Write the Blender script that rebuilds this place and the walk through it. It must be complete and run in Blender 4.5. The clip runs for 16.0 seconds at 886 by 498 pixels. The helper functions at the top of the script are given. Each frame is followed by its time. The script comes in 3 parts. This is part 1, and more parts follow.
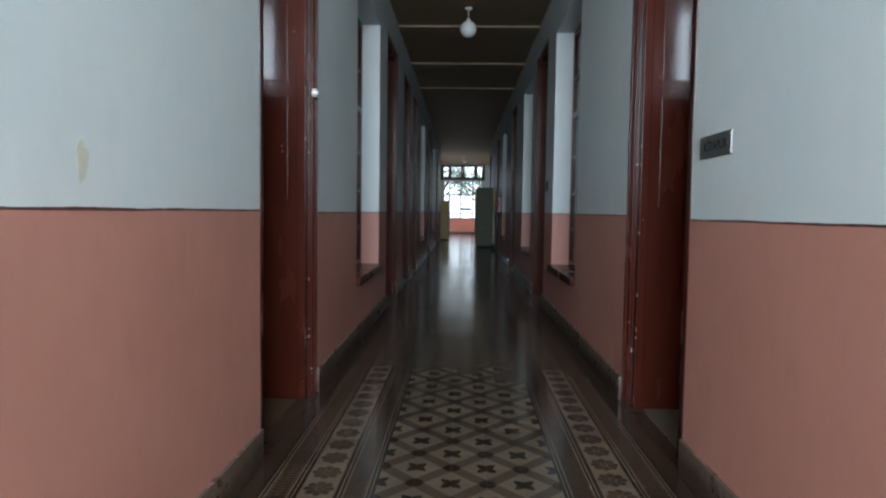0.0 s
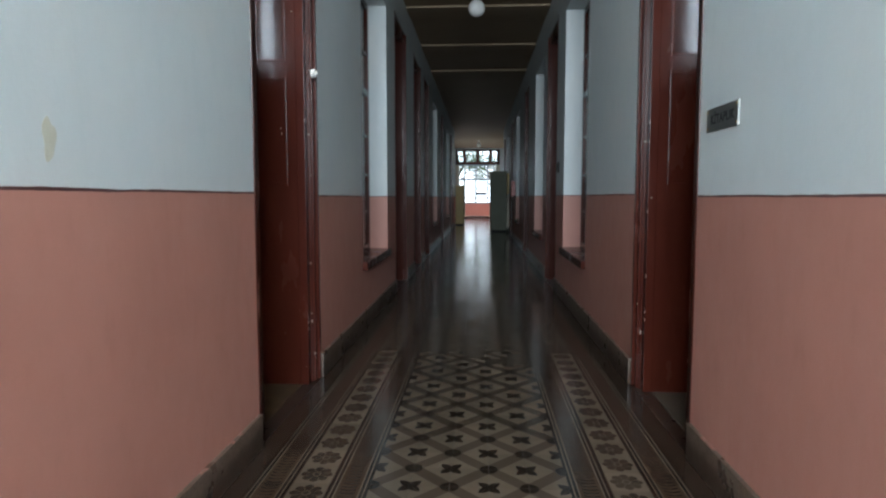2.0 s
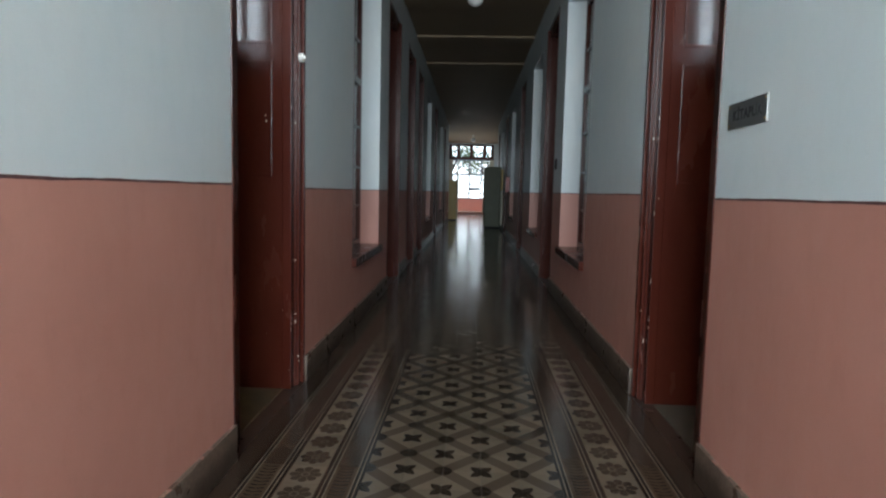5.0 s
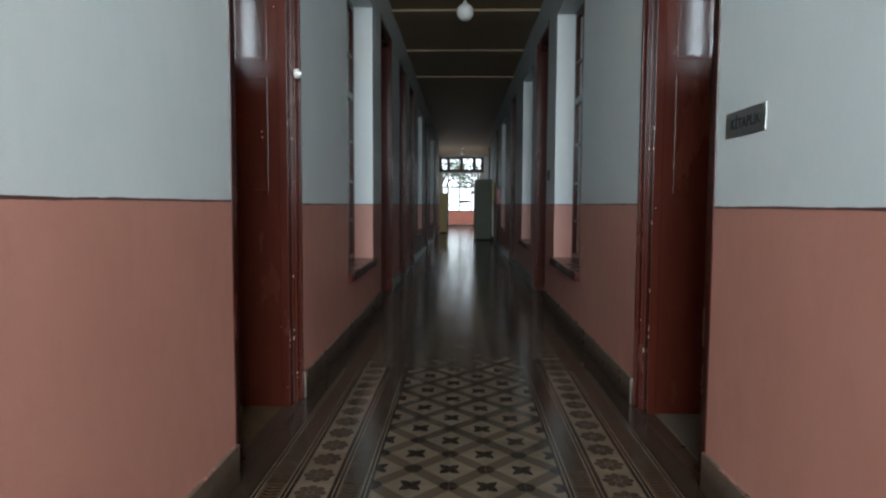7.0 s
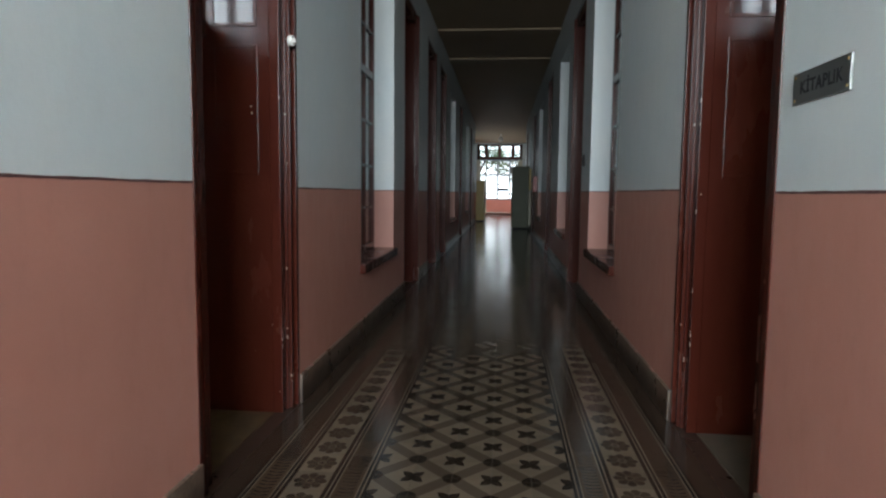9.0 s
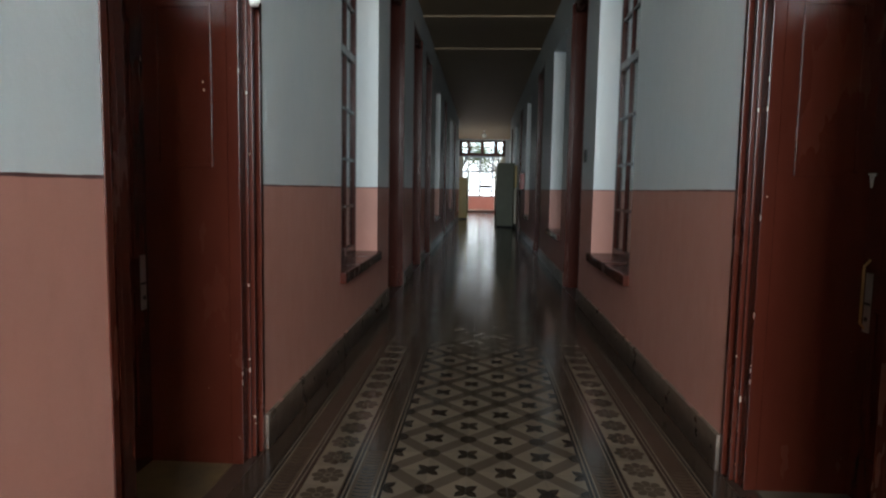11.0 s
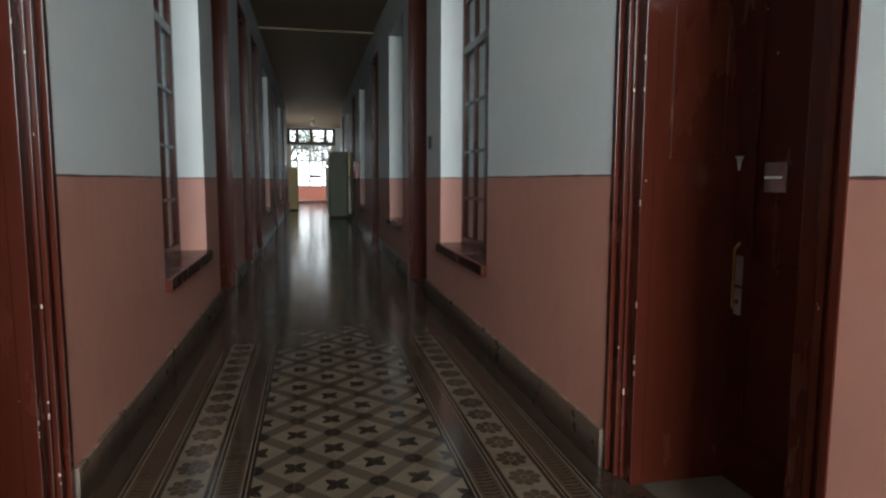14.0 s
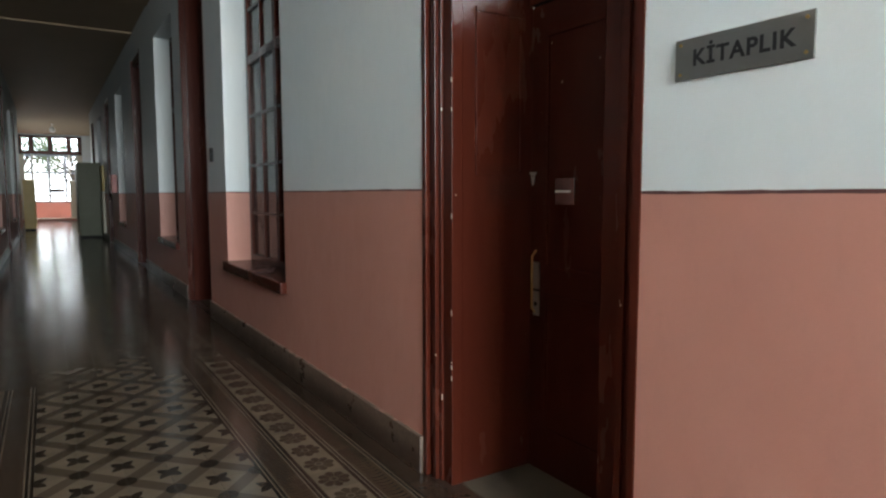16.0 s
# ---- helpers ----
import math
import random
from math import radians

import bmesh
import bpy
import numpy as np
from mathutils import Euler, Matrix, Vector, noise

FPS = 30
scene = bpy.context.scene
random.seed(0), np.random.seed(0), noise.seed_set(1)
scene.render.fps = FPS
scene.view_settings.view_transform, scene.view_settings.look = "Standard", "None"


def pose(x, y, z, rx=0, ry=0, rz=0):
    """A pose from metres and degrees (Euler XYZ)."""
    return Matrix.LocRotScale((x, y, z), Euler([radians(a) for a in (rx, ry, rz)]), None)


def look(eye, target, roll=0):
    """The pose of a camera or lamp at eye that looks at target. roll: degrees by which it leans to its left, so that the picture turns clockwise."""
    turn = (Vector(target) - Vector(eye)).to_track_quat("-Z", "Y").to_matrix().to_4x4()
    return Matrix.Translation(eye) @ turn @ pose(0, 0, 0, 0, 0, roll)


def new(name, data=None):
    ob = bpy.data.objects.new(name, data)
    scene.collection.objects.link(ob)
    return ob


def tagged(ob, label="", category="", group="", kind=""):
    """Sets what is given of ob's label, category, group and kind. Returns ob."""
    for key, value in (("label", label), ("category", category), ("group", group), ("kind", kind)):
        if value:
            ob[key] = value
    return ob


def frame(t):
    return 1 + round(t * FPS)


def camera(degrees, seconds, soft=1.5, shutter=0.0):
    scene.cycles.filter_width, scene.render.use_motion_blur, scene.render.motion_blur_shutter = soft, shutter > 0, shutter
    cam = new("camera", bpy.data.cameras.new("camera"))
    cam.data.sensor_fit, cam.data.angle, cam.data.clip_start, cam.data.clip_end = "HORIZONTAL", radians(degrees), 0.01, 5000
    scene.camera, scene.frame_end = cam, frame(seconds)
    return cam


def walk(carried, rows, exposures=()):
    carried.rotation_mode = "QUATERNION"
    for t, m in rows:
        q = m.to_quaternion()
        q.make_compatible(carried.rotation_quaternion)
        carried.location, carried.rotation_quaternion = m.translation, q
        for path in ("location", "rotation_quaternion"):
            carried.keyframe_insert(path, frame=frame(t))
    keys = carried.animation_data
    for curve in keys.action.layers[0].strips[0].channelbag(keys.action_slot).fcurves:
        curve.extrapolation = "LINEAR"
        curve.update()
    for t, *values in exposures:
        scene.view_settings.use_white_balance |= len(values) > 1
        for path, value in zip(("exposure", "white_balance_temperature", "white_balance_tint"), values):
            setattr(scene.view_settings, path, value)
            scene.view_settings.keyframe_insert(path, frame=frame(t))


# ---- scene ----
cam = camera(70.1, 16.0, 2.3)

# t, eye, target, roll
PATH = [
    (0, (-0.061, -0.481, 1.444), (-0.122, 1.514, 1.325), 0.8),
    (0.5, (-0.037, -0.48, 1.453), (-0.111, 1.517, 1.371), 0.8),
    (1, (-0.011, -0.51, 1.448), (-0.104, 1.487, 1.38), 0.7),
    (1.5, (0.033, -0.506, 1.426), (-0.086, 1.486, 1.301), 0.4),
    (2, (0.039, -0.388, 1.414), (-0.076, 1.602, 1.249), 0.0),
    (2.5, (-0.039, -0.217, 1.417), (-0.106, 1.773, 1.228), 0.2),
    (3, (-0.051, -0.123, 1.414), (-0.139, 1.864, 1.205), 0.3),
    (3.5, (0.026, -0.11, 1.419), (-0.106, 1.877, 1.232), 1.1),
    (4, (0.036, -0.107, 1.425), (-0.085, 1.881, 1.241), 1.4),
    (6.5, (-0.043, -0.11, 1.419), (-0.095, 1.883, 1.262), 0.5),
    (7, (-0.045, -0.105, 1.424), (-0.104, 1.889, 1.283), 0.3),
    (7.5, (-0.078, -0.076, 1.425), (-0.155, 1.917, 1.284), 0.1),
    (8, (-0.011, 0.061, 1.411), (-0.126, 2.052, 1.26), 0.0),
    (8.5, (0.11, 0.237, 1.425), (-0.071, 2.222, 1.267), 0.8),
    (9, (0.12, 0.426, 1.404), (-0.064, 2.409, 1.225), 0.6),
    (11.5, (-0.106, 1.26, 1.419), (-0.177, 3.25, 1.23), 1.0),
    (12, (-0.131, 1.284, 1.42), (-0.143, 3.275, 1.233), 1.0),
    (12.5, (-0.128, 1.289, 1.424), (-0.079, 3.279, 1.236), 1.1),
    (13, (-0.163, 1.315, 1.418), (0.034, 3.296, 1.227), 0.6),
    (13.5, (-0.174, 1.437, 1.4), (0.125, 3.405, 1.211), 1.0),
    (14, (-0.199, 1.605, 1.407), (0.208, 3.551, 1.19), 0.2),
    (14.5, (-0.281, 1.689, 1.403), (0.352, 3.571, 1.161), -0.1),
    (15, (-0.375, 1.714, 1.407), (0.459, 3.516, 1.173), -0.8),
    (15.5, (-0.382, 1.711, 1.405), (0.574, 3.452, 1.173), -0.3),
    (16, (-0.37, 1.686, 1.414), (0.686, 3.376, 1.239), -0.1),
]
EXPOSURES = [(0, 1.13, 6050, 8), (4, 1.18, 6200, 8), (9, 1.15, 6450, 9), (11.5, 1.32, 6650, 10), (12.5, 1.42, 6700, 10), (14.5, 1.57, 6750, 10), (16, 1.8, 6800, 10)]
walk(cam, [(t, look(eye, target, roll)) for t, eye, target, roll in PATH], EXPOSURES)

# brightness of sky, hall window, side rooms; height of the paint line; tile phase
SKY, HALL, ROOM, HAZE = 0.15, 740.0, 80.0, 1.7
DADO, TILE_Y = 1.426, -0.087

# ---- light ----
world = bpy.data.worlds.new("sky")
scene.world = world
world.use_nodes = True
wn = world.node_tree.nodes
sky = wn.new("ShaderNodeTexSky")
sky.sky_type = "NISHITA"
sky.sun_disc = False
sky.sun_elevation = radians(55)
sky.sun_rotation = radians(80)
world.node_tree.links.new(sky.outputs[0], wn["Background"].inputs[0])
wn["Background"].inputs[1].default_value = SKY

sun = new("sun", bpy.data.lights.new("sun", "SUN"))
sun.data.energy, sun.data.angle, sun.data.color = 3.0, radians(4), (1, 0.96, 0.9)
sun.matrix_world = look((30, 25, 45), (0, 20, 0))


def window_lamp(name, eye, target, w, h, watts, color=(0.87, 0.95, 1.0)):
    """An added lamp that stands for daylight in an opening."""
    d = bpy.data.lights.new(name, "AREA")
    d.shape, d.size, d.size_y, d.energy, d.color = "RECTANGLE", w, h, watts, color
    o = new(name, d)
    o.matrix_world = look(eye, target)
    return o


window_lamp("hall_window_light", (0, -6.9, 4.1), (0, 0, 4.1), 4.4, 3.6, HALL)
# hidden fill lamp added to brighten the far ceiling and east wall
window_lamp("far_hall_fill", (-1.93, 36.0, 2.3), (0, 36.0, 2.3), 3.0, 2.4, 18)
# lamps added in the side rooms for the shiny reveal panels to reflect
window_lamp("east_room_light", (3.4, 0.56, 3.0), (3.4, 3, 3.0), 2.4, 2.0, ROOM)
window_lamp("west_room_light", (-3.4, 0.56, 3.0), (-3.4, 3, 3.0), 2.4, 2.0, ROOM)


# ---- materials ----
def mat(name, rough=0.6, metal=0.0, coat=0.0):
    m = bpy.data.materials.new(name)
    m.use_nodes = True
    nt = m.node_tree
    b = nt.nodes["Principled BSDF"]
    b.inputs["Roughness"].default_value = rough
    b.inputs["Metallic"].default_value = metal
    b.inputs["Coat Weight"].default_value = coat
    return m, nt, b


def node(nt, kind, **kw):
    n = nt.nodes.new(kind)
    for k, v in kw.items():
        if k == "op":
            n.operation = v
        elif k == "vals":
            for i, x in v.items():
                n.inputs[i].default_value = x
    return n


def M(nt, op, a, b=0.0, c=0.0):
    n = nt.nodes.new("ShaderNodeMath")
    n.operation = op
    for i, x in enumerate((a, b, c)):
        if isinstance(x, (int, float)):
            n.inputs[i].default_value = x
        else:
            nt.links.new(x, n.inputs[i])
    return n.outputs[0]


def mixc(nt, f, a, b):
    n = nt.nodes.new("ShaderNodeMix")
    n.data_type = "RGBA"
    for i, x in ((0, f), (6, a), (7, b)):
        if isinstance(x, (int, float)):
            n.inputs[i].default_value = x
        elif isinstance(x, tuple):
            n.inputs[i].default_value = (*x, 1) if len(x) == 3 else x
        else:
            nt.links.new(x, n.inputs[i])
    return n.outputs[2]


def noise_at(nt, scale, detail=4.0, vec=None, stretch=None, rough=0.6):
    """World-placed noise, 0 to 1."""
    g = nt.nodes.new("ShaderNodeNewGeometry").outputs["Position"] if vec is None else vec
    if stretch:
        mp = nt.nodes.new("ShaderNodeMapping")
        mp.inputs["Scale"].default_value = stretch
        nt.links.new(g, mp.inputs["Vector"])
        g = mp.outputs[0]
    n = nt.nodes.new("ShaderNodeTexNoise")
    n.inputs["Scale"].default_value, n.inputs["Detail"].default_value = scale, detail
    n.inputs["Roughness"].default_value = rough
    nt.links.new(g, n.inputs["Vector"])
    return n.outputs["Fac"]


def ramp(nt, f, lo, hi):
    n = nt.nodes.new("ShaderNodeMapRange")
    n.clamp = True
    nt.links.new(f, n.inputs[0])
    n.inputs[1].default_value, n.inputs[2].default_value = lo, hi
    return n.outputs[0]


def bump(nt, b, h, strength=0.2, dist=0.01):
    n = nt.nodes.new("ShaderNodeBump")
    n.inputs["Strength"].default_value, n.inputs["Distance"].default_value = strength, dist
    nt.links.new(h, n.inputs["Height"])
    nt.links.new(n.outputs[0], b.inputs["Normal"])


def simple(name, c1, c2, scale=6.0, rough=0.6, metal=0.0, bmp=0.1, stretch=None, coat=0.0):
    m, nt, b = mat(name, rough, metal, coat)
    f = noise_at(nt, scale, 6, stretch=stretch)
    nt.links.new(mixc(nt, ramp(nt, f, 0.3, 0.7), c1, c2), b.inputs["Base Color"])
    f2 = noise_at(nt, scale * 9, 3, stretch=stretch)
    bump(nt, b, f2, bmp, 0.004)
    nt.links.new(M(nt, "ADD", M(nt, "MULTIPLY", f, 0.2), rough - 0.1), b.inputs["Roughness"])
    return m


def wall_paint():
    """Pale blue oil paint above, salmon below, parted by a hand-drawn dark line."""
    m, nt, b = mat("two_tone_wall_paint", 0.45)
    geo = nt.nodes.new("ShaderNodeNewGeometry").outputs["Position"]
    sep = nt.nodes.new("ShaderNodeSeparateXYZ")
    nt.links.new(geo, sep.inputs[0])
    wob = M(nt, "MULTIPLY", M(nt, "SUBTRACT", noise_at(nt, 2.2, 3), 0.5), 0.011)
    z = M(nt, "ADD", sep.outputs[2], wob)
    big = noise_at(nt, 0.9, 4)
    fine = noise_at(nt, 14, 5, stretch=(1, 1, 0.35))
    blue = mixc(nt, ramp(nt, big, 0.35, 0.68), (0.60, 0.665, 0.68), (0.655, 0.69, 0.68))
    pink = mixc(nt, ramp(nt, big, 0.35, 0.68), (0.445, 0.207, 0.160), (0.50, 0.238, 0.186))
    pink = mixc(nt, M(nt, "MULTIPLY", ramp(nt, fine, 0.55, 0.8), 0.25), pink, (0.36, 0.17, 0.135))
    blue = mixc(nt, M(nt, "MULTIPLY", ramp(nt, fine, 0.5, 0.8), 0.25), blue, (0.53, 0.60, 0.60))
    # the line was snapped stretch by stretch: it steps a little at the first doors
    east = M(nt, "SUBTRACT", M(nt, "MULTIPLY", M(nt, "GREATER_THAN", sep.outputs[0], 0.0), 2.0), 1.0)
    step = M(nt, "SUBTRACT", M(nt, "MULTIPLY", M(nt, "GREATER_THAN", sep.outputs[1], 3.7), 0.016), 0.010)
    z = M(nt, "SUBTRACT", z, M(nt, "MULTIPLY", east, step))
    up = M(nt, "GREATER_THAN", z, DADO)
    col = mixc(nt, up, pink, blue)
    lw = M(nt, "ADD", 0.0005, M(nt, "MULTIPLY", noise_at(nt, 7, 3), 0.0085))
    line = M(nt, "LESS_THAN", M(nt, "ABSOLUTE", M(nt, "SUBTRACT", z, DADO)), lw)
    col = mixc(nt, line, col, (0.09, 0.035, 0.035))
    scuff = ramp(nt, noise_at(nt, 5.0, 8, rough=0.75), 0.67, 0.74)
    col = mixc(nt, M(nt, "MULTIPLY", scuff, 0.25), col, (0.36, 0.26, 0.22))
    nt.links.new(col, b.inputs["Base Color"])
    nt.links.new(M(nt, "ADD", 0.34, M(nt, "MULTIPLY", fine, 0.25)), b.inputs["Roughness"])
    hh = M(nt, "ADD", noise_at(nt, 60, 4), M(nt, "MULTIPLY", noise_at(nt, 5, 3), 4.0))
    bump(nt, b, hh, 0.22, 0.004)
    return m


def door_paint():
    """Old glossy oxblood oil paint, chipped to the pale primer in small spots."""
    m, nt, b = mat("oxblood_gloss_paint", 0.2)
    b.inputs["IOR"].default_value = 1.32
    f = noise_at(nt, 3, 5, stretch=(1, 1, 0.3))
    g = noise_at(nt, 30, 4, stretch=(1, 1, 0.12))
    col = mixc(nt, ramp(nt, f, 0.3, 0.7), (0.046, 0.0088, 0.0048), (0.068, 0.0135, 0.0070))
    col = mixc(nt, M(nt, "MULTIPLY", g, 0.4), col, (0.034, 0.0066, 0.0038))
    chip = ramp(nt, noise_at(nt, 26, 2, stretch=(1, 1, 0.45)), 0.765, 0.775)
    col = mixc(nt, chip, col, (0.50, 0.40, 0.33))
    nt.links.new(col, b.inputs["Base Color"])
    nt.links.new(M(nt, "ADD", 0.15, M(nt, "MULTIPLY", f, 0.2)), b.inputs["Roughness"])
    bump(nt, b, g, 0.12, 0.003)
    return m


def tile_mat(name, kind):
    """Encaustic cement tile; the inlay is drawn across the tile's own 0 to 1 map."""
    m, nt, b = mat(name, 0.2)
    b.inputs["IOR"].default_value = 1.33
    uvn = nt.nodes.new("ShaderNodeUVMap")
    sep = nt.nodes.new("ShaderNodeSeparateXYZ")
    nt.links.new(uvn.outputs[0], sep.inputs[0])
    u, v = sep.outputs[0], sep.outputs[1]
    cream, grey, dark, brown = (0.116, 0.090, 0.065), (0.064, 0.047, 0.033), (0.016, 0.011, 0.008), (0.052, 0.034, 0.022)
    ab = lambda x: M(nt, "ABSOLUTE", x)
    lt = lambda x, y: M(nt, "LESS_THAN", x, y)
    if kind == "centre":
        s = M(nt, "ADD", u, v)
        band = lt(ab(M(nt, "SUBTRACT", s, 1.0)), 0.26)
        col = mixc(nt, band, cream, grey)
        far = M(nt, "GREATER_THAN", s, 1.0)
        su = M(nt, "ABSOLUTE", M(nt, "SUBTRACT", u, far))
        sv = M(nt, "ABSOLUTE", M(nt, "SUBTRACT", v, far))
        # four pointed petals along the diagonals, each with a fine vein
        along = M(nt, "MINIMUM", M(nt, "DIVIDE", M(nt, "ADD", su, sv), 0.54), 1.0)
        across = ab(M(nt, "SUBTRACT", su, sv))
        swell = M(nt, "MULTIPLY", M(nt, "SINE", M(nt, "MULTIPLY", M(nt, "POWER", along, 0.8), math.pi)), 0.165)
        col = mixc(nt, lt(across, swell), col, dark)
        vein = M(nt, "MULTIPLY", lt(across, 0.016), M(nt, "MULTIPLY", lt(along, 0.8), M(nt, "GREATER_THAN", along, 0.25)))
        col = mixc(nt, vein, col, brown)
        # round medallions on the other two corners
        side = M(nt, "GREATER_THAN", u, v)
        mu = ab(M(nt, "SUBTRACT", u, side))
        mv = ab(M(nt, "SUBTRACT", v, M(nt, "SUBTRACT", 1.0, side)))
        r = M(nt, "SQRT", M(nt, "ADD", M(nt, "MULTIPLY", mu, mu), M(nt, "MULTIPLY", mv, mv)))
        med = lt(r, 0.235)
        col = mixc(nt, med, col, (0.018, 0.012, 0.008))
        cr = M(nt, "MULTIPLY", lt(M(nt, "MINIMUM", mu, mv), 0.014), lt(r, 0.2))
        col = mixc(nt, cr, col, (0.045, 0.035, 0.028))
    elif kind == "flower":
        x, y = M(nt, "SUBTRACT", u, 0.5), M(nt, "SUBTRACT", v, 0.5)
        r = M(nt, "SQRT", M(nt, "ADD", M(nt, "MULTIPLY", x, x), M(nt, "MULTIPLY", y, y)))
        th = M(nt, "ARCTAN2", y, x)
        pet = M(nt, "ADD", 0.33, M(nt, "MULTIPLY", ab(M(nt, "COSINE", M(nt, "MULTIPLY", th, 4.0))), 0.09))
        col = mixc(nt, lt(r, pet), cream, (0.042, 0.030, 0.020))
        gap = M(nt, "MULTIPLY", lt(ab(M(nt, "COSINE", M(nt, "MULTIPLY", th, 4.0))), 0.16), M(nt, "GREATER_THAN", r, 0.16))
        col = mixc(nt, M(nt, "MULTIPLY", gap, 0.7), col, cream)
        ring = lt(ab(M(nt, "SUBTRACT", r, 0.1)), 0.022)
        col = mixc(nt, M(nt, "MULTIPLY", ring, 0.6), col, cream)
        col = mixc(nt, lt(ab(M(nt, "SUBTRACT", u, 0.5)), 0.47), brown, col)
    elif kind == "chain":
        # u runs away from the middle of the corridor
        w = M(nt, "FRACT", M(nt, "MULTIPLY", v, 6.0))
        inner = lt(ab(M(nt, "SUBTRACT", u, 0.5)), 0.2)
        arc = lt(ab(M(nt, "SUBTRACT", w, M(nt, "MULTIPLY", ab(M(nt, "SUBTRACT", u, 0.5)), 1.8))), 0.16)
        col = mixc(nt, M(nt, "MULTIPLY", inner, arc), brown, (0.014, 0.010, 0.008))
        e = ab(M(nt, "SUBTRACT", u, 0.5))
        for lo, hi, c in ((0.28, 0.32, cream), (0.32, 0.39, dark), (0.39, 0.43, cream), (0.43, 0.50, dark)):
            f = M(nt, "MULTIPLY", M(nt, "GREATER_THAN", e, lo), lt(e, hi))
            col = mixc(nt, f, col, c)
    else:
        col = mixc(nt, 0.3, (0.034, 0.020, 0.014), brown)
    info = nt.nodes.new("ShaderNodeObjectInfo").outputs["Random"]
    isl = nt.nodes.new("ShaderNodeNewGeometry").outputs["Random Per Island"]
    rnd = M(nt, "FRACT", M(nt, "ADD", info, isl))
    wear = noise_at(nt, 3.0, 6)
    grit = noise_at(nt, 90, 3)
    hsv = nt.nodes.new("ShaderNodeHueSaturation")
    nt.links.new(col, hsv.inputs["Color"])
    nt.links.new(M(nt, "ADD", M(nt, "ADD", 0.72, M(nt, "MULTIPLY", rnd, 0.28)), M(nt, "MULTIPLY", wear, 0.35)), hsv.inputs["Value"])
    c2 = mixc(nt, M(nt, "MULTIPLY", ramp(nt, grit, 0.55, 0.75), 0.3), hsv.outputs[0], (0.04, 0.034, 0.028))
    nt.links.new(c2, b.inputs["Base Color"])
    nt.links.new(M(nt, "ADD", M(nt, "ADD", 0.07, M(nt, "MULTIPLY", rnd, 0.04)), M(nt, "MULTIPLY", wear, 0.15)), b.inputs["Roughness"])
    bump(nt, b, M(nt, "ADD", M(nt, "MULTIPLY", grit, 0.3), M(nt, "MULTIPLY", noise_at(nt, 9, 3), 1.2)), 0.12, 0.004)
    return m


def worn_base():
    """Dark terrazzo skirting, rubbed pale and crumbling along its upper half."""
    m, nt, b = mat("grey_terrazzo", 0.3)
    sep = nt.nodes.new("ShaderNodeSeparateXYZ")
    nt.links.new(nt.nodes.new("ShaderNodeNewGeometry").outputs["Position"], sep.inputs[0])
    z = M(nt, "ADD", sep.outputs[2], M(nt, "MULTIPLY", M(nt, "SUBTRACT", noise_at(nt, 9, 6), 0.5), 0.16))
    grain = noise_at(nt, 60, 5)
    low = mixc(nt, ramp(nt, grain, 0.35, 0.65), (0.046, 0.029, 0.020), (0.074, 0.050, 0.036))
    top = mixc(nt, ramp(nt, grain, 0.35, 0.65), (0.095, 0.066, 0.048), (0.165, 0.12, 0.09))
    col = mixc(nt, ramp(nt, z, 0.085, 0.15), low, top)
    splash = M(nt, "GREATER_THAN", M(nt, "ADD", sep.outputs[2], M(nt, "MULTIPLY", noise_at(nt, 14, 4), 0.06)), 0.228)
    col = mixc(nt, splash, col, (0.36, 0.18, 0.14))
    nt.links.new(col, b.inputs["Base Color"])
    nt.links.new(M(nt, "ADD", 0.16, M(nt, "MULTIPLY", noise_at(nt, 5, 4), 0.3)), b.inputs["Roughness"])
    bump(nt, b, M(nt, "ADD", grain, M(nt, "MULTIPLY", noise_at(nt, 12, 4), 3.0)), 0.2, 0.004)
    return m


def glass_mat(name, tint=(1, 1, 1), rough=0.02):
    m, nt, b = mat(name, rough)
    b.inputs["Base Color"].default_value = (*tint, 1)
    b.inputs["Transmission Weight"].default_value = 1.0
    b.inputs["IOR"].default_value = 1.1
    return m


WALL = wall_paint()
RED = door_paint()
SHINE = simple("varnished_panel", (0.030, 0.010, 0.008), (0.042, 0.014, 0.010), 4, 0.13, 0, 0.03)
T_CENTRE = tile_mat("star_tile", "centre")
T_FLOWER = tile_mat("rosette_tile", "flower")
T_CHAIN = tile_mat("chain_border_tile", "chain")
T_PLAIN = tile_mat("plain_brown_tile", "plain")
GLASS = glass_mat("clear_glass")
FROST = glass_mat("dusty_glass", (0.6, 0.63, 0.61), 0.05)
MATT_GLASS = glass_mat("matt_glass", (0.95, 0.97, 0.96), 0.75)
CEIL = simple("aged_ceiling_paint", (0.27, 0.195, 0.112), (0.32, 0.235, 0.145), 1.2, 0.6)
ROOMW = simple("room_wall_paint", (0.62, 0.62, 0.58), (0.7, 0.69, 0.65), 1.0, 0.7)
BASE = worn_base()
STONE = simple("pale_threshold_stone", (0.085, 0.072, 0.052), (0.13, 0.108, 0.08), 7.0, 0.5)
VERANDA = simple("weathered_pale_paint", (0.13, 0.14, 0.15), (0.18, 0.19, 0.20), 5, 0.5)
SAND = simple("yellow_threshold_stone", (0.12, 0.074, 0.03), (0.075, 0.054, 0.032), 6.0, 0.5)
STRIP = simple("brown_cement", (0.038, 0.022, 0.016), (0.06, 0.036, 0.026), 8, 0.3)
GROUT = simple("grout", (0.05, 0.042, 0.036), (0.08, 0.07, 0.06), 20, 0.8)
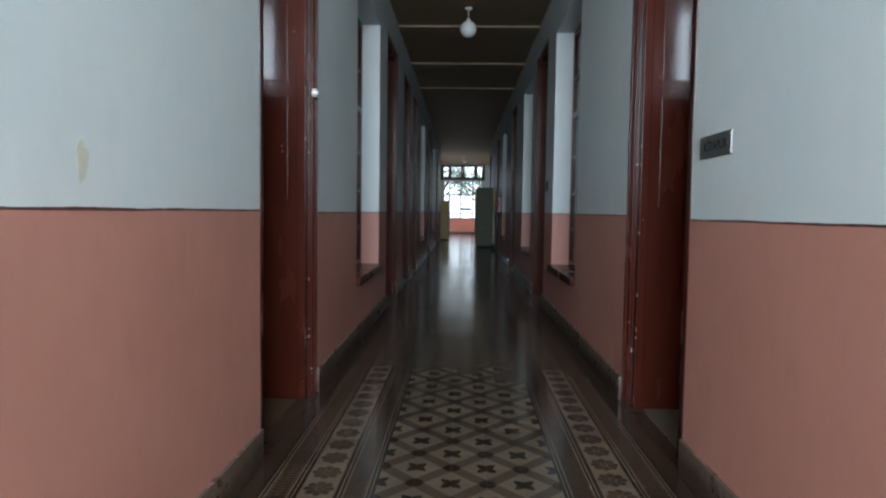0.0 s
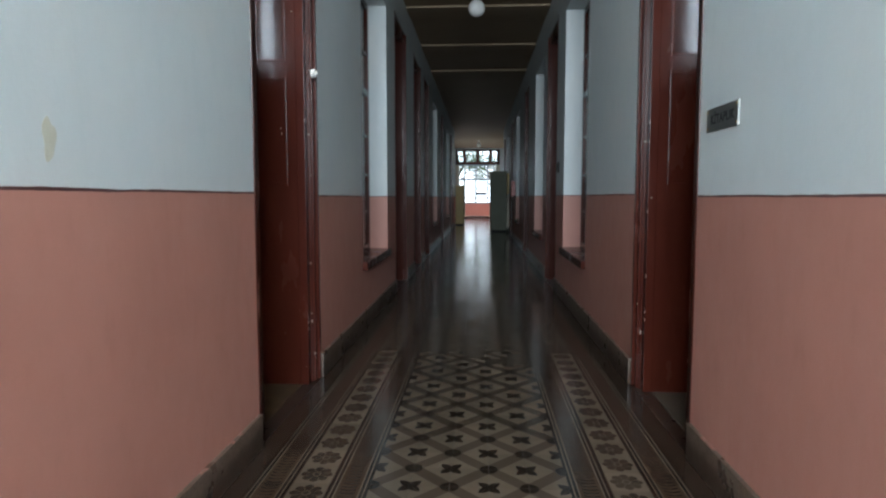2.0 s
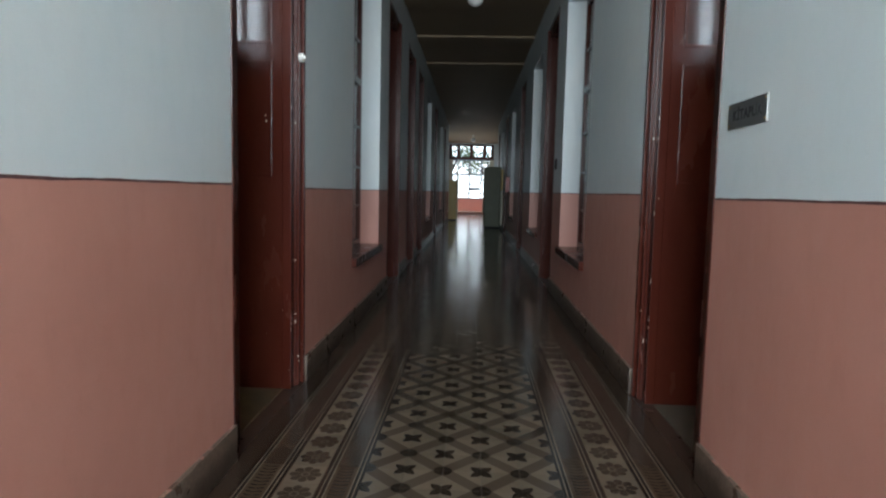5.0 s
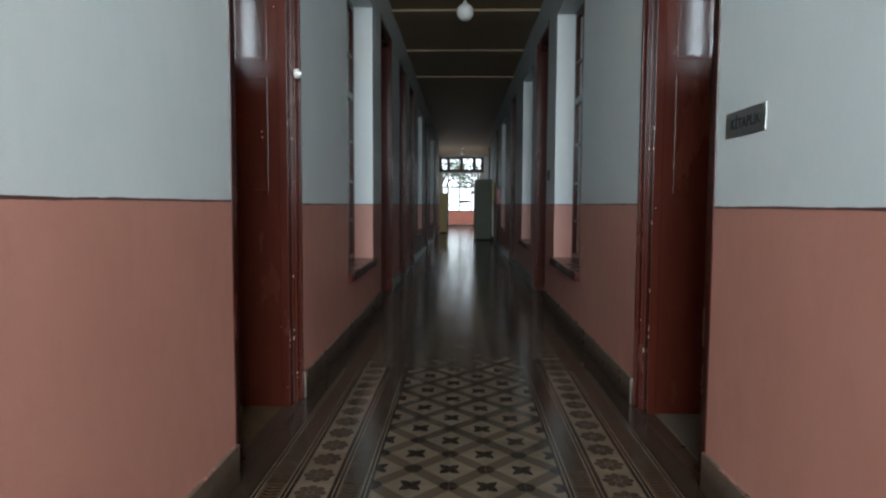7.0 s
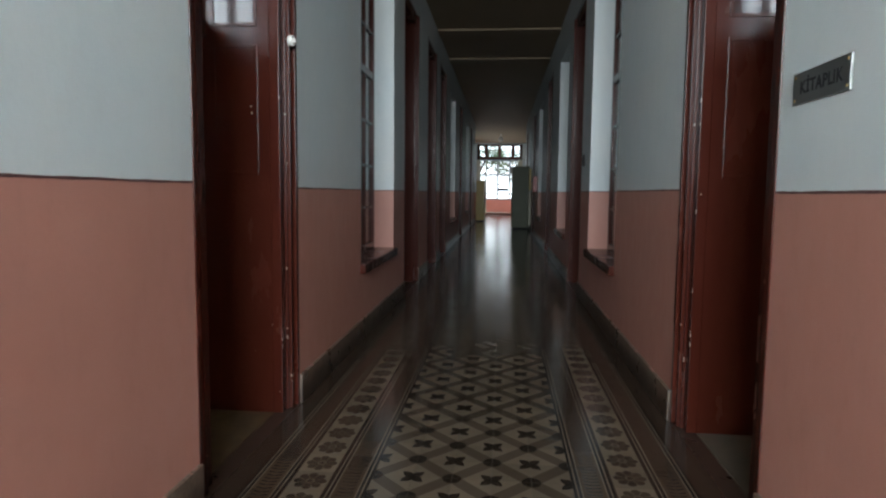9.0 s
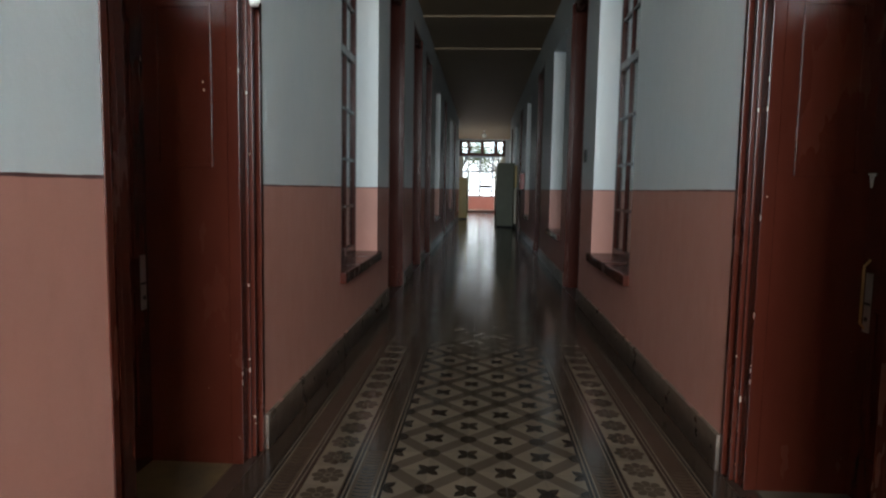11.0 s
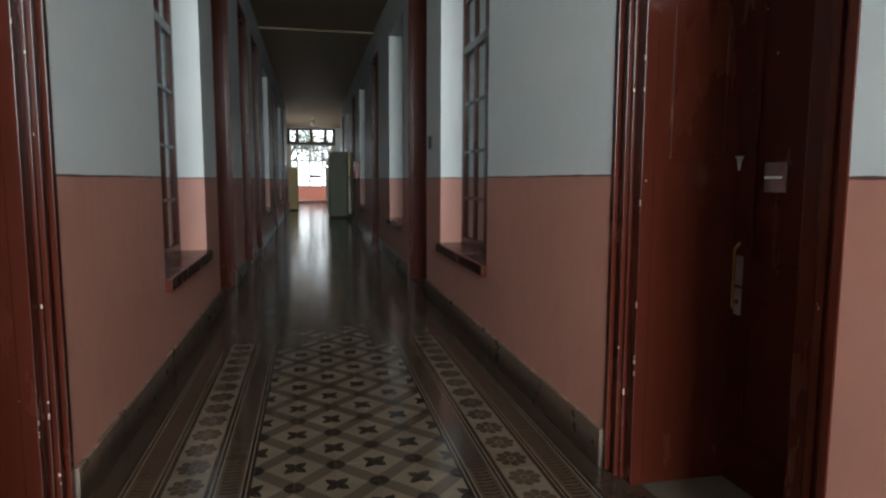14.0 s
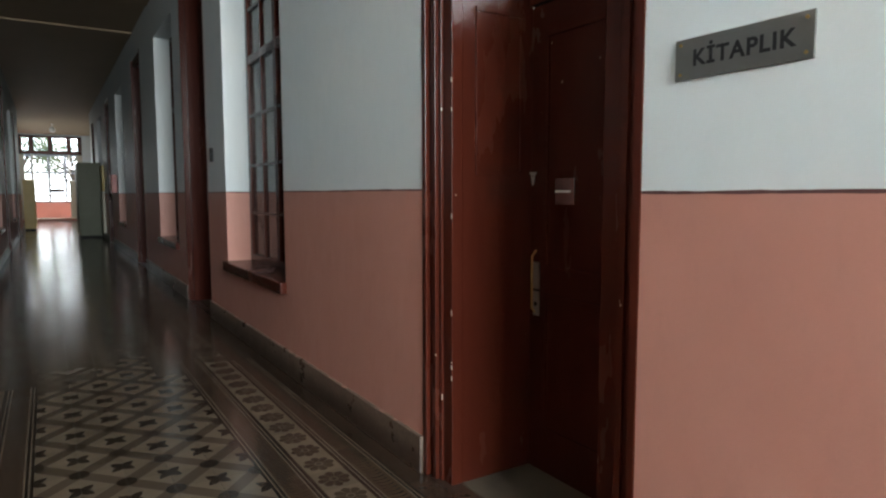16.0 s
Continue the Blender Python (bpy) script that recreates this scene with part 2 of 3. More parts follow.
STEEL = simple("worn_steel", (0.34, 0.33, 0.31), (0.44, 0.43, 0.41), 12, 0.34, 0.9)
BRASS = simple("worn_brass", (0.55, 0.38, 0.16), (0.42, 0.28, 0.12), 12, 0.35, 0.9)
PRIMER = simple("pale_primer", (0.42, 0.33, 0.28), (0.55, 0.46, 0.4), 40, 0.7)
CHROME = simple("polished_steel", (0.62, 0.61, 0.59), (0.7, 0.69, 0.67), 12, 0.16, 1.0, 0.02)
PLATE = simple("grey_sign_metal", (0.24, 0.245, 0.235), (0.29, 0.295, 0.285), 9, 0.34, 0.9)
INK = simple("black_lettering", (0.012, 0.013, 0.016), (0.02, 0.02, 0.024), 30, 0.5)
WHITE = simple("white_plastic", (0.72, 0.71, 0.66), (0.78, 0.77, 0.73), 8, 0.35)
OPAL = simple("opal_glass", (0.80, 0.80, 0.77), (0.84, 0.84, 0.82), 4, 0.15)
BLACK = simple("black_plastic", (0.02, 0.02, 0.02), (0.035, 0.035, 0.035), 10, 0.75)
GREEN = simple("grey_green_lacquer", (0.085, 0.098, 0.05), (0.105, 0.118, 0.065), 3, 0.5)
YELLOW = simple("yellow_lacquer", (0.55, 0.40, 0.10), (0.62, 0.46, 0.14), 3, 0.4)
CREAMP = simple("cream_paint", (0.56, 0.52, 0.40), (0.62, 0.58, 0.46), 3, 0.45)
FIRE = simple("red_enamel", (0.30, 0.03, 0.02), (0.36, 0.045, 0.03), 5, 0.35)
PLASTER = simple("bare_plaster", (0.54, 0.53, 0.42), (0.60, 0.60, 0.51), 16, 0.8, 0, 0.5)
BARK = simple("bark", (0.06, 0.045, 0.03), (0.10, 0.08, 0.06), 8, 0.9)
LEAF = simple("leaves", (0.045, 0.075, 0.03), (0.08, 0.11, 0.045), 3, 0.7)
GROUND = simple("dry_ground", (0.20, 0.18, 0.14), (0.28, 0.25, 0.2), 0.4, 0.9)


# ---- mesh helpers ----
def box(bm, x0, x1, y0, y1, z0, z1, bev=0.0):
    vs = [bm.verts.new(p) for p in ((x0, y0, z0), (x1, y0, z0), (x1, y1, z0), (x0, y1, z0), (x0, y0, z1), (x1, y0, z1), (x1, y1, z1), (x0, y1, z1))]
    fs = [bm.faces.new([vs[i] for i in q]) for q in ((3, 2, 1, 0), (4, 5, 6, 7), (0, 1, 5, 4), (1, 2, 6, 5), (2, 3, 7, 6), (3, 0, 4, 7))]
    if bev:
        es = list({e for f in fs for e in f.edges})
        bmesh.ops.bevel(bm, geom=es, offset=bev, segments=2, affect="EDGES", profile=0.6)
    return bm


def bx(*a, bev=0.0):
    """A box by its two corners, in any order."""
    x0, x1, y0, y1, z0, z1 = a
    return box(bmesh.new(), min(x0, x1), max(x0, x1), min(y0, y1), max(y0, y1), min(z0, z1), max(z0, z1), bev)


def sbox(bm, *a, bev=0.0):
    x0, x1, y0, y1, z0, z1 = a
    return box(bm, min(x0, x1), max(x0, x1), min(y0, y1), max(y0, y1), min(z0, z1), max(z0, z1), bev)


def cyl(bm, p, q, r, n=14, r2=None):
    p, q = Vector(p), Vector(q)
    d = q - p
    m = Matrix.Translation((p + q) / 2) @ d.to_track_quat("Z", "Y").to_matrix().to_4x4()
    bmesh.ops.create_cone(bm, cap_ends=True, segments=n, radius1=r, radius2=r if r2 is None else r2, depth=d.length, matrix=m)
    return bm


def lathe(prof, c, n=24):
    """Turned shape about a vertical axis at c: prof is (radius, height) pairs."""
    bm = bmesh.new()
    rings = [[bm.verts.new((c[0] + r * math.cos(a), c[1] + r * math.sin(a), c[2] + h)) for a in [2 * math.pi * k / n for k in range(n)]] for r, h in prof]
    for a, b in zip(rings, rings[1:]):
        for k in range(n):
            bm.faces.new((a[k], a[(k + 1) % n], b[(k + 1) % n], b[k]))
    for f in bm.faces:
        f.smooth = True
    return bm


def part(name, bm, material, parent=None, label=""):
    bmesh.ops.recalc_face_normals(bm, faces=bm.faces)
    me = bpy.data.meshes.new(name)
    bm.to_mesh(me)
    bm.free()
    me.materials.append(material)
    ob = new(name, me)
    if parent:
        ob.parent = parent
    if label:
        tagged(ob, label)
    return ob


def empty(name, label, category, kind="", group=""):
    return tagged(new(name), label, category, group, kind)


# ---- plan ----
# openings along each wall: y from, y to
DOORS = {-1: [(3.02, 4.40), (8.86, 10.30), (11.50, 12.92), (13.70, 15.10), (19.6, 21.0), (26.0, 27.4)],
         1: [(3.02, 4.36), (9.20, 10.62), (14.7, 16.1), (21.6, 23.0), (28.0, 29.4)]}
WINDOWS = {-1: [(6.24, 8.03), (16.3, 18.0), (23.0, 24.7)], 1: [(6.50, 8.36), (11.2, 12.9), (18.0, 19.7), (24.6, 26.3)]}
WX = {-1: 1.195, 1: 1.185}
THICK, DOOR_TOP, SILL, WIN_TOP, CEILING = 0.56, 4.08, 0.70, 3.90, 4.56
Y0, Y_HALL, Y1 = -0.7, 30.5, 41.3


def wall_mesh(side):
    """A long wall with its openings cut through."""
    bm = bmesh.new()
    a, b = side * WX[side], side * (WX[side] + THICK)
    holes = sorted([(p, q, 0.0, DOOR_TOP) for p, q in DOORS[side]] + [(p, q, SILL, WIN_TOP) for p, q in WINDOWS[side]])
    y = Y0
    for p, q, lo, hi in holes:
        sbox(bm, a, b, y, p, -0.05, CEILING + 0.1)
        if lo > 0:
            sbox(bm, a, b, p, q, -0.05, lo)
        sbox(bm, a, b, p, q, hi, CEILING + 0.1)
        y = q
    sbox(bm, a, b, y, Y_HALL, -0.05, CEILING + 0.1)
    return bm


for side, nm in ((-1, "wall_west"), (1, "wall_east")):
    tagged(part(nm, wall_mesh(side), WALL), "plastered corridor wall painted pale blue above salmon", "wall", kind="structure")

# hall behind the viewer, hall at the far end, the rooms beside
def shell(name, boxes, material, label, category="wall"):
    bm = bmesh.new()
    for q in boxes:
        sbox(bm, *q)
    return tagged(part(name, bm, material), label, category, kind="structure")


H = CEILING + 0.1
# unseen hall sized to shape the daylight: its ceiling is higher than the corridor's
HY, HX, HZ = -7.0, 2.45, 6.2
shell("wall_hall_back", [(-HX, -2.25, HY - 0.2, HY + 0.2, 0, HZ), (2.25, HX, HY - 0.2, HY + 0.2, 0, HZ), (-2.25, 2.25, HY - 0.2, HY + 0.2, 0, 2.2), (-2.25, 2.25, HY - 0.2, HY + 0.2, 6.0, HZ)], WALL, "unseen painted hall wall behind the viewer, round a wide window")
shell("wall_hall_sides", [(-HX - 0.2, -HX, HY - 0.2, Y0 + 0.2, 0, HZ), (HX, HX + 0.2, HY - 0.2, Y0 + 0.2, 0, HZ), (-HX, -WX[-1] - THICK, Y0, Y0 + 0.2, 0, HZ), (WX[1] + THICK, HX, Y0, Y0 + 0.2, 0, HZ), (-WX[-1] - THICK, WX[1] + THICK, Y0, Y0 + 0.2, H + 0.02, HZ)], WALL, "unseen painted hall side walls, placed to shape the window light")
EW = 1.95
shell("wall_far_hall", [(-EW - 0.2, -EW, Y_HALL, 34.5, 0, H), (-EW - 0.2, -EW, 37.5, Y1, 0, H), (-EW - 0.2, -EW, 34.5, 37.5, 0, 1.1), (-EW - 0.2, -EW, 34.5, 37.5, 3.5, H), (EW, EW + 0.2, Y_HALL, Y1, 0, H), (-EW - 0.2, -1.755, Y_HALL - 0.2, Y_HALL, 0, H), (1.745, EW + 0.2, Y_HALL - 0.2, Y_HALL, 0, H)], WALL, "painted walls of the far hall")
shell("wall_far_end", [(-EW - 0.2, -1.55, Y1, Y1 + 0.35, 0, H), (1.35, EW + 0.2, Y1, Y1 + 0.35, 0, H), (-1.55, 1.35, Y1, Y1 + 0.35, 0, 0.12), (-1.55, 1.35, Y1, Y1 + 0.35, 4.50, H)], WALL, "painted end wall round a big window")
for side in (-1, 1):
    s, e = side, WX[side] + THICK
    # unseen partition at y 5.35 added to keep lamp light from the windows
    shell("wall_rooms", [(s * 7.6, s * 7.4, 0.3, Y_HALL, 0, H),
                         (s * e, s * 7.6, Y_HALL - 0.2, Y_HALL, 0, H), (s * e, s * 2.15, 0.3, 0.5, 0, H), (s * 4.65, s * 7.6, 0.3, 0.5, 0, H), (s * 2.15, s * 4.65, 0.3, 0.5, 0, 1.95), (s * 2.15, s * 4.65, 0.3, 0.5, 4.05, H), (s * e, s * 7.6, 5.35, 5.5, 0, H)], ROOMW, "off-white side room walls with an added light-blocking partition and lamp openings")
    shell("floor_rooms", [(s * (e - 0.02), s * 7.6, Y0, Y_HALL, -0.1, -0.02)], GROUT, "dark floor of the side rooms", "floor")

# ceiling with shallow flat beams
bm = bmesh.new()
sbox(bm, -7.6, 7.6, Y0, Y1 + 0.35, CEILING, CEILING + 0.12)
sbox(bm, -HX - 0.2, HX + 0.2, HY - 0.2, Y0 + 0.2, HZ, HZ + 0.12)
for k in range(-2, 12):
    y = 10.3 + 2.66 * k
    if y < 17:
        sbox(bm, -WX[-1], WX[1], y, y + 0.55, CEILING - 0.035, CEILING - 0.001, bev=0.008)
tagged(part("ceiling", bm, CEIL), "dim brownish plaster ceiling with flat beams", "ceiling", kind="structure")

# baseboards between the openings
def baseboard(side, y0, y1):
    x = side * WX[side]
    bm = bmesh.new()
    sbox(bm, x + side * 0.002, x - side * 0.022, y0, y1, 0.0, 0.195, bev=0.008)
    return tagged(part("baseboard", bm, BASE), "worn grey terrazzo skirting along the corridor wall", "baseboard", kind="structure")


for side in (-1, 1):
    y = Y0
    for p, q in DOORS[side] + [(Y_HALL, 0)]:
        baseboard(side, y, p)
        y = q


# ---- doors ----
def panel_board(bm, along, face, u0, u1, z0, z1, out, thick=0.03):
    """A raised frame round a sunk panel on a board; along: 'y' boards face x, 'x' boards face y."""
    def put(a0, a1, c0, c1, d0, d1, bev):
        if along == "y":
            sbox(bm, face + out * d0, face + out * d1, a0, a1, c0, c1, bev=bev)
        else:
            sbox(bm, a0, a1, face + out * d0, face + out * d1, c0, c1, bev=bev)
    w = 0.022
    put(u0, u1, z0, z0 + w, 0, 0.010, 0.003)
    put(u0, u1, z1 - w, z1, 0, 0.010, 0.003)
    put(u0, u0 + w, z0 + w, z1 - w, 0, 0.010, 0.003)
    put(u1 - w, u1, z0 + w, z1 - w, 0, 0.010, 0.003)


def door(side, y0, y1, n, fancy):
    s = side
    x = s * WX[side]
    inner = s * (WX[side] + 0.515)
    top = DOOR_TOP
    A = 0.20
    thing = empty("door_%d" % n, "tall oxblood-painted panelled door, closed, in a deep reveal", "door", "structure")
    for nm, a, b, d in (("architrave", y0, y0 + A, 1), ("architrave", y1 - A, y1, -1)):
        bm = bmesh.new()
        # stepped mouldings, deeper towards the opening
        e0, e1 = (a, b) if d > 0 else (b, a)
        for k, (w0, w1, dep) in enumerate(((0.0, 0.035, -0.005), (0.035, 0.07, 0.020), (0.07, 0.10, 0.010), (0.10, 0.125, 0.028), (0.125, A, 0.040))):
            sbox(bm, x + s * dep, x + s * 0.10, e0 + d * w0, e0 + d * w1, 0.004, top - 0.002, bev=0.003)
        part(nm, bm, RED, thing)
    bm = bmesh.new()
    sbox(bm, x + s * 0.02, x + s * 0.10, y0 + A, y1 - A, top - 0.16, top - 0.004, bev=0.008)
    part("head_architrave", bm, RED, thing)
    # paint knocked off the far casing's edge
    rnd = random.Random(n * 7)
    if y0 < 5:
        for k in range(9):
            z = rnd.choice((0.45, 0.62, 0.8, 1.25, 1.85)) + rnd.uniform(-0.12, 0.12)
            h, w = rnd.uniform(0.006, 0.03), rnd.uniform(0.003, 0.008)
            yy = y1 - A + rnd.choice((0.001, 0.001, 0.07))
            dep = 0.040 if yy < y1 - A + 0.05 else 0.028
            part("paint_chip", bx(x + s * (dep - 0.0012), x + s * (dep + 0.004), yy, yy + w, z, z + h, bev=0.001), PRIMER, thing)
    # reveal linings with sunk panels
    for a, d in ((y0 + A, 1), (y1 - A, -1)):
        bm = bmesh.new()
        sbox(bm, x + s * 0.10, inner, a - d * 0.03, a, 0.004, top - 0.01)
        u0, u1 = sorted((x + s * 0.17, inner - s * 0.06))
        for z0, z1 in ((1.50, 2.28), (2.385, 3.86)):
            panel_board(bm, "x", a, u0, u1, z0, z1, d)
        lining = part("reveal_lining", bm, RED, thing)
        part("glazed_panel", bx(u0 + 0.022, u1 - 0.022, a + d * 0.001, a + d * 0.005, 2.407, 3.838), SHINE, lining, "smooth shiny dark panel")
    part("reveal_soffit", bx(x + s * 0.10, inner, y0 + A, y1 - A, top - 0.05, top - 0.012), RED, thing)
    # transom light over a fixed bar
    part("transom_bar", bx(inner - s * 0.03, inner + s * 0.045, y0 + A, y1 - A, 2.32, 2.42, bev=0.008), RED, thing)
    tr = part("transom_frame", bx(inner, inner + s * 0.04, y0 + A, y0 + A + 0.06, 2.42, top - 0.05), RED, thing)
    part("transom_stile", bx(inner, inner + s * 0.04, y1 - A - 0.06, y1 - A, 2.42, top - 0.05), RED, thing)
    part("transom_mullion", bx(inner, inner + s * 0.04, (y0 + y1) / 2 - 0.025, (y0 + y1) / 2 + 0.025, 2.42, top - 0.05), RED, thing)
    part("transom_rail", bx(inner + s * 0.002, inner + s * 0.038, y0 + A + 0.06, y1 - A - 0.06, 3.2, 3.25), RED, thing)
    pane = part("transom_pane", bx(inner + s * 0.018, inner + s * 0.023, y0 + A + 0.05, y1 - A - 0.05, 2.42, top - 0.05), GLASS, thing)
    pane.visible_shadow = False
    # leaf
    leaf = part("leaf", bx(inner + s * 0.001, inner + s * 0.045, y0 + A - 0.025, y1 - A + 0.025, 0.007, 2.319), RED, thing)
    bm = bmesh.new()
    w0, w1 = y0 + A + 0.11, y1 - A - 0.11
    for z0, z1 in ((0.22, 0.92), (1.04, 2.18)):
        panel_board(bm, "y", inner, w0, w1, z0, z1, -s)
    part("panel_moulding", bm, RED, leaf)
    # lock, lever and plates
    ye = y1 - A
    bm = bmesh.new()
    sbox(bm, inner, inner - s * 0.006, ye - 0.075, ye - 0.03, 0.80, 1.07, bev=0.002)
    part("lock_plate", bm, STEEL, leaf)
    bm = bmesh.new()
    for z0, z1, d0, d1 in ((1.13, 1.10, 0.0, 0.026), (1.10, 0.84, 0.026, 0.026), (0.84, 0.81, 0.026, 0.0)):
        cyl(bm, (inner - s * d0, ye - 0.045, z0), (inner - s * d1, ye - 0.045, z1), 0.0055, 10)
    if s > 0:
        part("door_handle", bm, BRASS, leaf)
    part("plate_joint", bx(inner - s * 0.005, inner - s * 0.008, ye - 0.077, ye - 0.028, 0.925, 0.937), BLACK, leaf)
    bm = bmesh.new()
    cyl(bm, (inner - s * 0.004, ye - 0.052, 0.86), (inner - s * 0.010, ye - 0.052, 0.86), 0.011)
    part("keyhole", bm, BLACK, leaf)
    if fancy:
        bm = bmesh.new()
        sbox(bm, inner, inner - s * 0.007, ye - 0.315, ye - 0.185, 1.36, 1.485, bev=0.002)
        part("name_plate", bm, CHROME, leaf, "small polished metal plate")
        bm = bmesh.new()
        sbox(bm, inner - s * 0.007, inner - s * 0.009, ye - 0.29, ye - 0.19, 1.418, 1.428)
        part("plate_groove", bm, WHITE, leaf)
        bm = bmesh.new()
        cyl(bm, (inner, ye - 0.03, 1.51), (inner - s * 0.02, ye - 0.03, 1.51), 0.006)
        cyl(bm, (inner - s * 0.014, ye - 0.055, 1.515), (inner - s * 0.014, ye - 0.005, 1.515), 0.004)
        cyl(bm, (inner - s * 0.014, ye - 0.042, 1.512), (inner - s * 0.014, ye - 0.03, 1.455), 0.004)
        cyl(bm, (inner - s * 0.014, ye - 0.018, 1.512), (inner - s * 0.014, ye - 0.03, 1.455), 0.004)
        part("hasp", bm, STEEL, leaf)
    part("doorway_strip", bx(x + s * 0.002, x + s * 0.098, y0 + 0.001, y1 - 0.001, -0.02, 0.001), STRIP, thing)
    part("threshold", bx(x + s * 0.10, inner + s * 0.1, y0, y1, -0.02, 0.006, bev=0.003), SAND if side < 0 else STONE, thing, "worn stone threshold")
    return thing


n = 0
for side in (-1, 1):
    for k, (p, q) in enumerate(DOORS[side]):
        n += 1
        door(side, p, q, n, k == 0 and side > 0)


# ---- side windows ----
def side_window(side, y0, y1, n):
    s = side
    x = s * WX[side]
    f = x + s * 0.235
    t = empty("window_%d" % n, "oxblood wooden window with small panes in a deep reveal", "window", "structure")
    part("window_sill", bx(x - s * 0.05, f + s * 0.06, y0 - 0.02, y1 + 0.03, SILL - 0.07, SILL + 0.025, bev=0.012), RED, t)
    z0, z1 = SILL + 0.025, WIN_TOP
    fw = 0.07
    for a, b, c, d in ((y0, y0 + fw, z0, z1), (y1 - fw, y1, z0, z1), (y0 + fw, y1 - fw, z0, z0 + fw), (y0 + fw, y1 - fw, z1 - fw, z1), (y0 + fw, y1 - fw, 2.72, 2.80)):
        part("window_frame", bx(f, f + s * 0.07, a, b, c, d, bev=0.006), RED, t)
    mid = (y0 + y1) / 2
    for ym in (mid, mid - (y1 - y0) * 0.235, mid + (y1 - y0) * 0.235):
        w = 0.045 if ym == mid else 0.016
        part("mullion", bx(f + s * 0.004, f + s * 0.055, ym - w, ym + w, z0 + fw, z1 - fw, bev=0.004), RED, t)
    for zz in (1.22, 1.70, 2.20, 3.25):
        part("glazing_bar", bx(f + s * 0.008, f + s * 0.05, y0 + fw, y1 - fw, zz - 0.014, zz + 0.014, bev=0.003), RED, t)
    ys = [y0 + fw, mid - (y1 - y0) * 0.235, mid, mid + (y1 - y0) * 0.235, y1 - fw]
    zs = [z0 + fw, 1.22, 1.70, 2.20, 2.76, 3.25, z1 - fw]
    for a, b in zip(ys, ys[1:]):
        for c, d in zip(zs, zs[1:]):
            p = part("pane", bx(f + s * 0.026, f + s * 0.030, a, b, c, d), FROST, t)
            p.visible_shadow = False
    return t


n = 0
for side in (-1, 1):
    for p, q in WINDOWS[side]:
        n += 1
        side_window(side, p, q, n)


# ---- end window ----
def end_window():
    t = empty("window_%d" % 20, "tall glazed end doorway, its middle open to the veranda", "doorway", "structure")
    y = Y1 + 0.06
    z0, zt, z1 = 0.12, 3.50, 4.54
    def fr(a, b, c, d, material=RED):
        part("window_frame", bx(a, b, y, y + 0.09, c, d, bev=0.008), material, t)
    fr(-1.55, 1.35, z1 - 0.16, z1)
    fr(-1.55, 1.35, zt, zt + 0.20)
    for a, b in ((-1.55, -1.36), (1.16, 1.35)):
        fr(a, b, zt + 0.2, z1 - 0.16)
        fr(a, b, z0, zt, CREAMP)
    for xm in (-0.95, -0.1, 0.75):
        fr(xm - 0.11, xm + 0.11, zt + 0.2, z1 - 0.16)
    for a, b in ((-1.36, -1.06), (-0.84, -0.21), (0.01, 0.64), (0.86, 1.16)):
        p = part("pane", bx(a, b, y + 0.038, y + 0.043, zt + 0.2, z1 - 0.16), GLASS, t)
        p.visible_shadow = False
    # fixed side leaves: solid cream board below, a narrow pane above
    for a, b in ((-1.36, -0.90), (0.70, 1.16)):
        leaf = part("side_leaf", bx(a, b, y + 0.01, y + 0.06, z0, 2.16, bev=0.006), CREAMP, t, "cream painted lower board")
        for c, d in ((0.3, 1.1), (1.22, 2.04)):
            bm = bmesh.new()
            panel_board(bm, "x", y + 0.01, a + 0.07, b - 0.07, c, d, -1)
            part("panel_moulding", bm, CREAMP, leaf)
        fr(a, a + 0.07, 2.16, zt, CREAMP)
        fr(b - 0.07, b, 2.16, zt, CREAMP)
        p = part("pane", bx(a + 0.07, b - 0.07, y + 0.038, y + 0.043, 2.16, zt), GLASS, t)
        p.visible_shadow = False
    part("door_sill", bx(-1.6, 1.4, Y1 - 0.06, Y1 + 0.3, 0.10, 0.135, bev=0.008), CREAMP, t)


def veranda_glazing():
    """Pale sashes standing on the parapet outside."""
    t = empty("window_%d" % 22, "pale veranda sashes standing on the salmon parapet", "window", "structure")
    y = 43.26
    for xm in (-2.6, -1.8, -1.0, -0.21, 0.58, 1.38, 2.2):
        part("mullion", bx(xm - 0.055, xm + 0.055, y, y + 0.06, 0.95, 3.6, bev=0.006), VERANDA, t)
    for zz in (0.98, 2.6, 3.56):
        part("rail", bx(-2.6, 2.2, y + 0.004, y + 0.056, zz - 0.05, zz + 0.05, bev=0.006), VERANDA, t)
    for a, b in ((-1.0, -0.21), (-0.21, 0.58), (0.58, 1.38)):
        part("glazing_bar", bx(a + 0.03, b - 0.03, y + 0.01, y + 0.05, 1.29, 1.37, bev=0.004), VERANDA, t)
    part("sash", bx(-0.16, 0.50, y - 0.10, y + 0.0, 1.51, 1.72, bev=0.008), BLACK, t, "dark tilted sash rail")
    part("sash_rail", bx(-0.16, 0.50, y - 0.02, y + 0.0, 1.93, 1.99, bev=0.004), VERANDA, t)
    for a, b in ((-1.8, -1.0), (-1.0, -0.21)):
        p = part("pane", bx(a + 0.03, b - 0.03, y + 0.028, y + 0.033, 0.98, 2.6), MATT_GLASS, t)
        p.visible_shadow = False


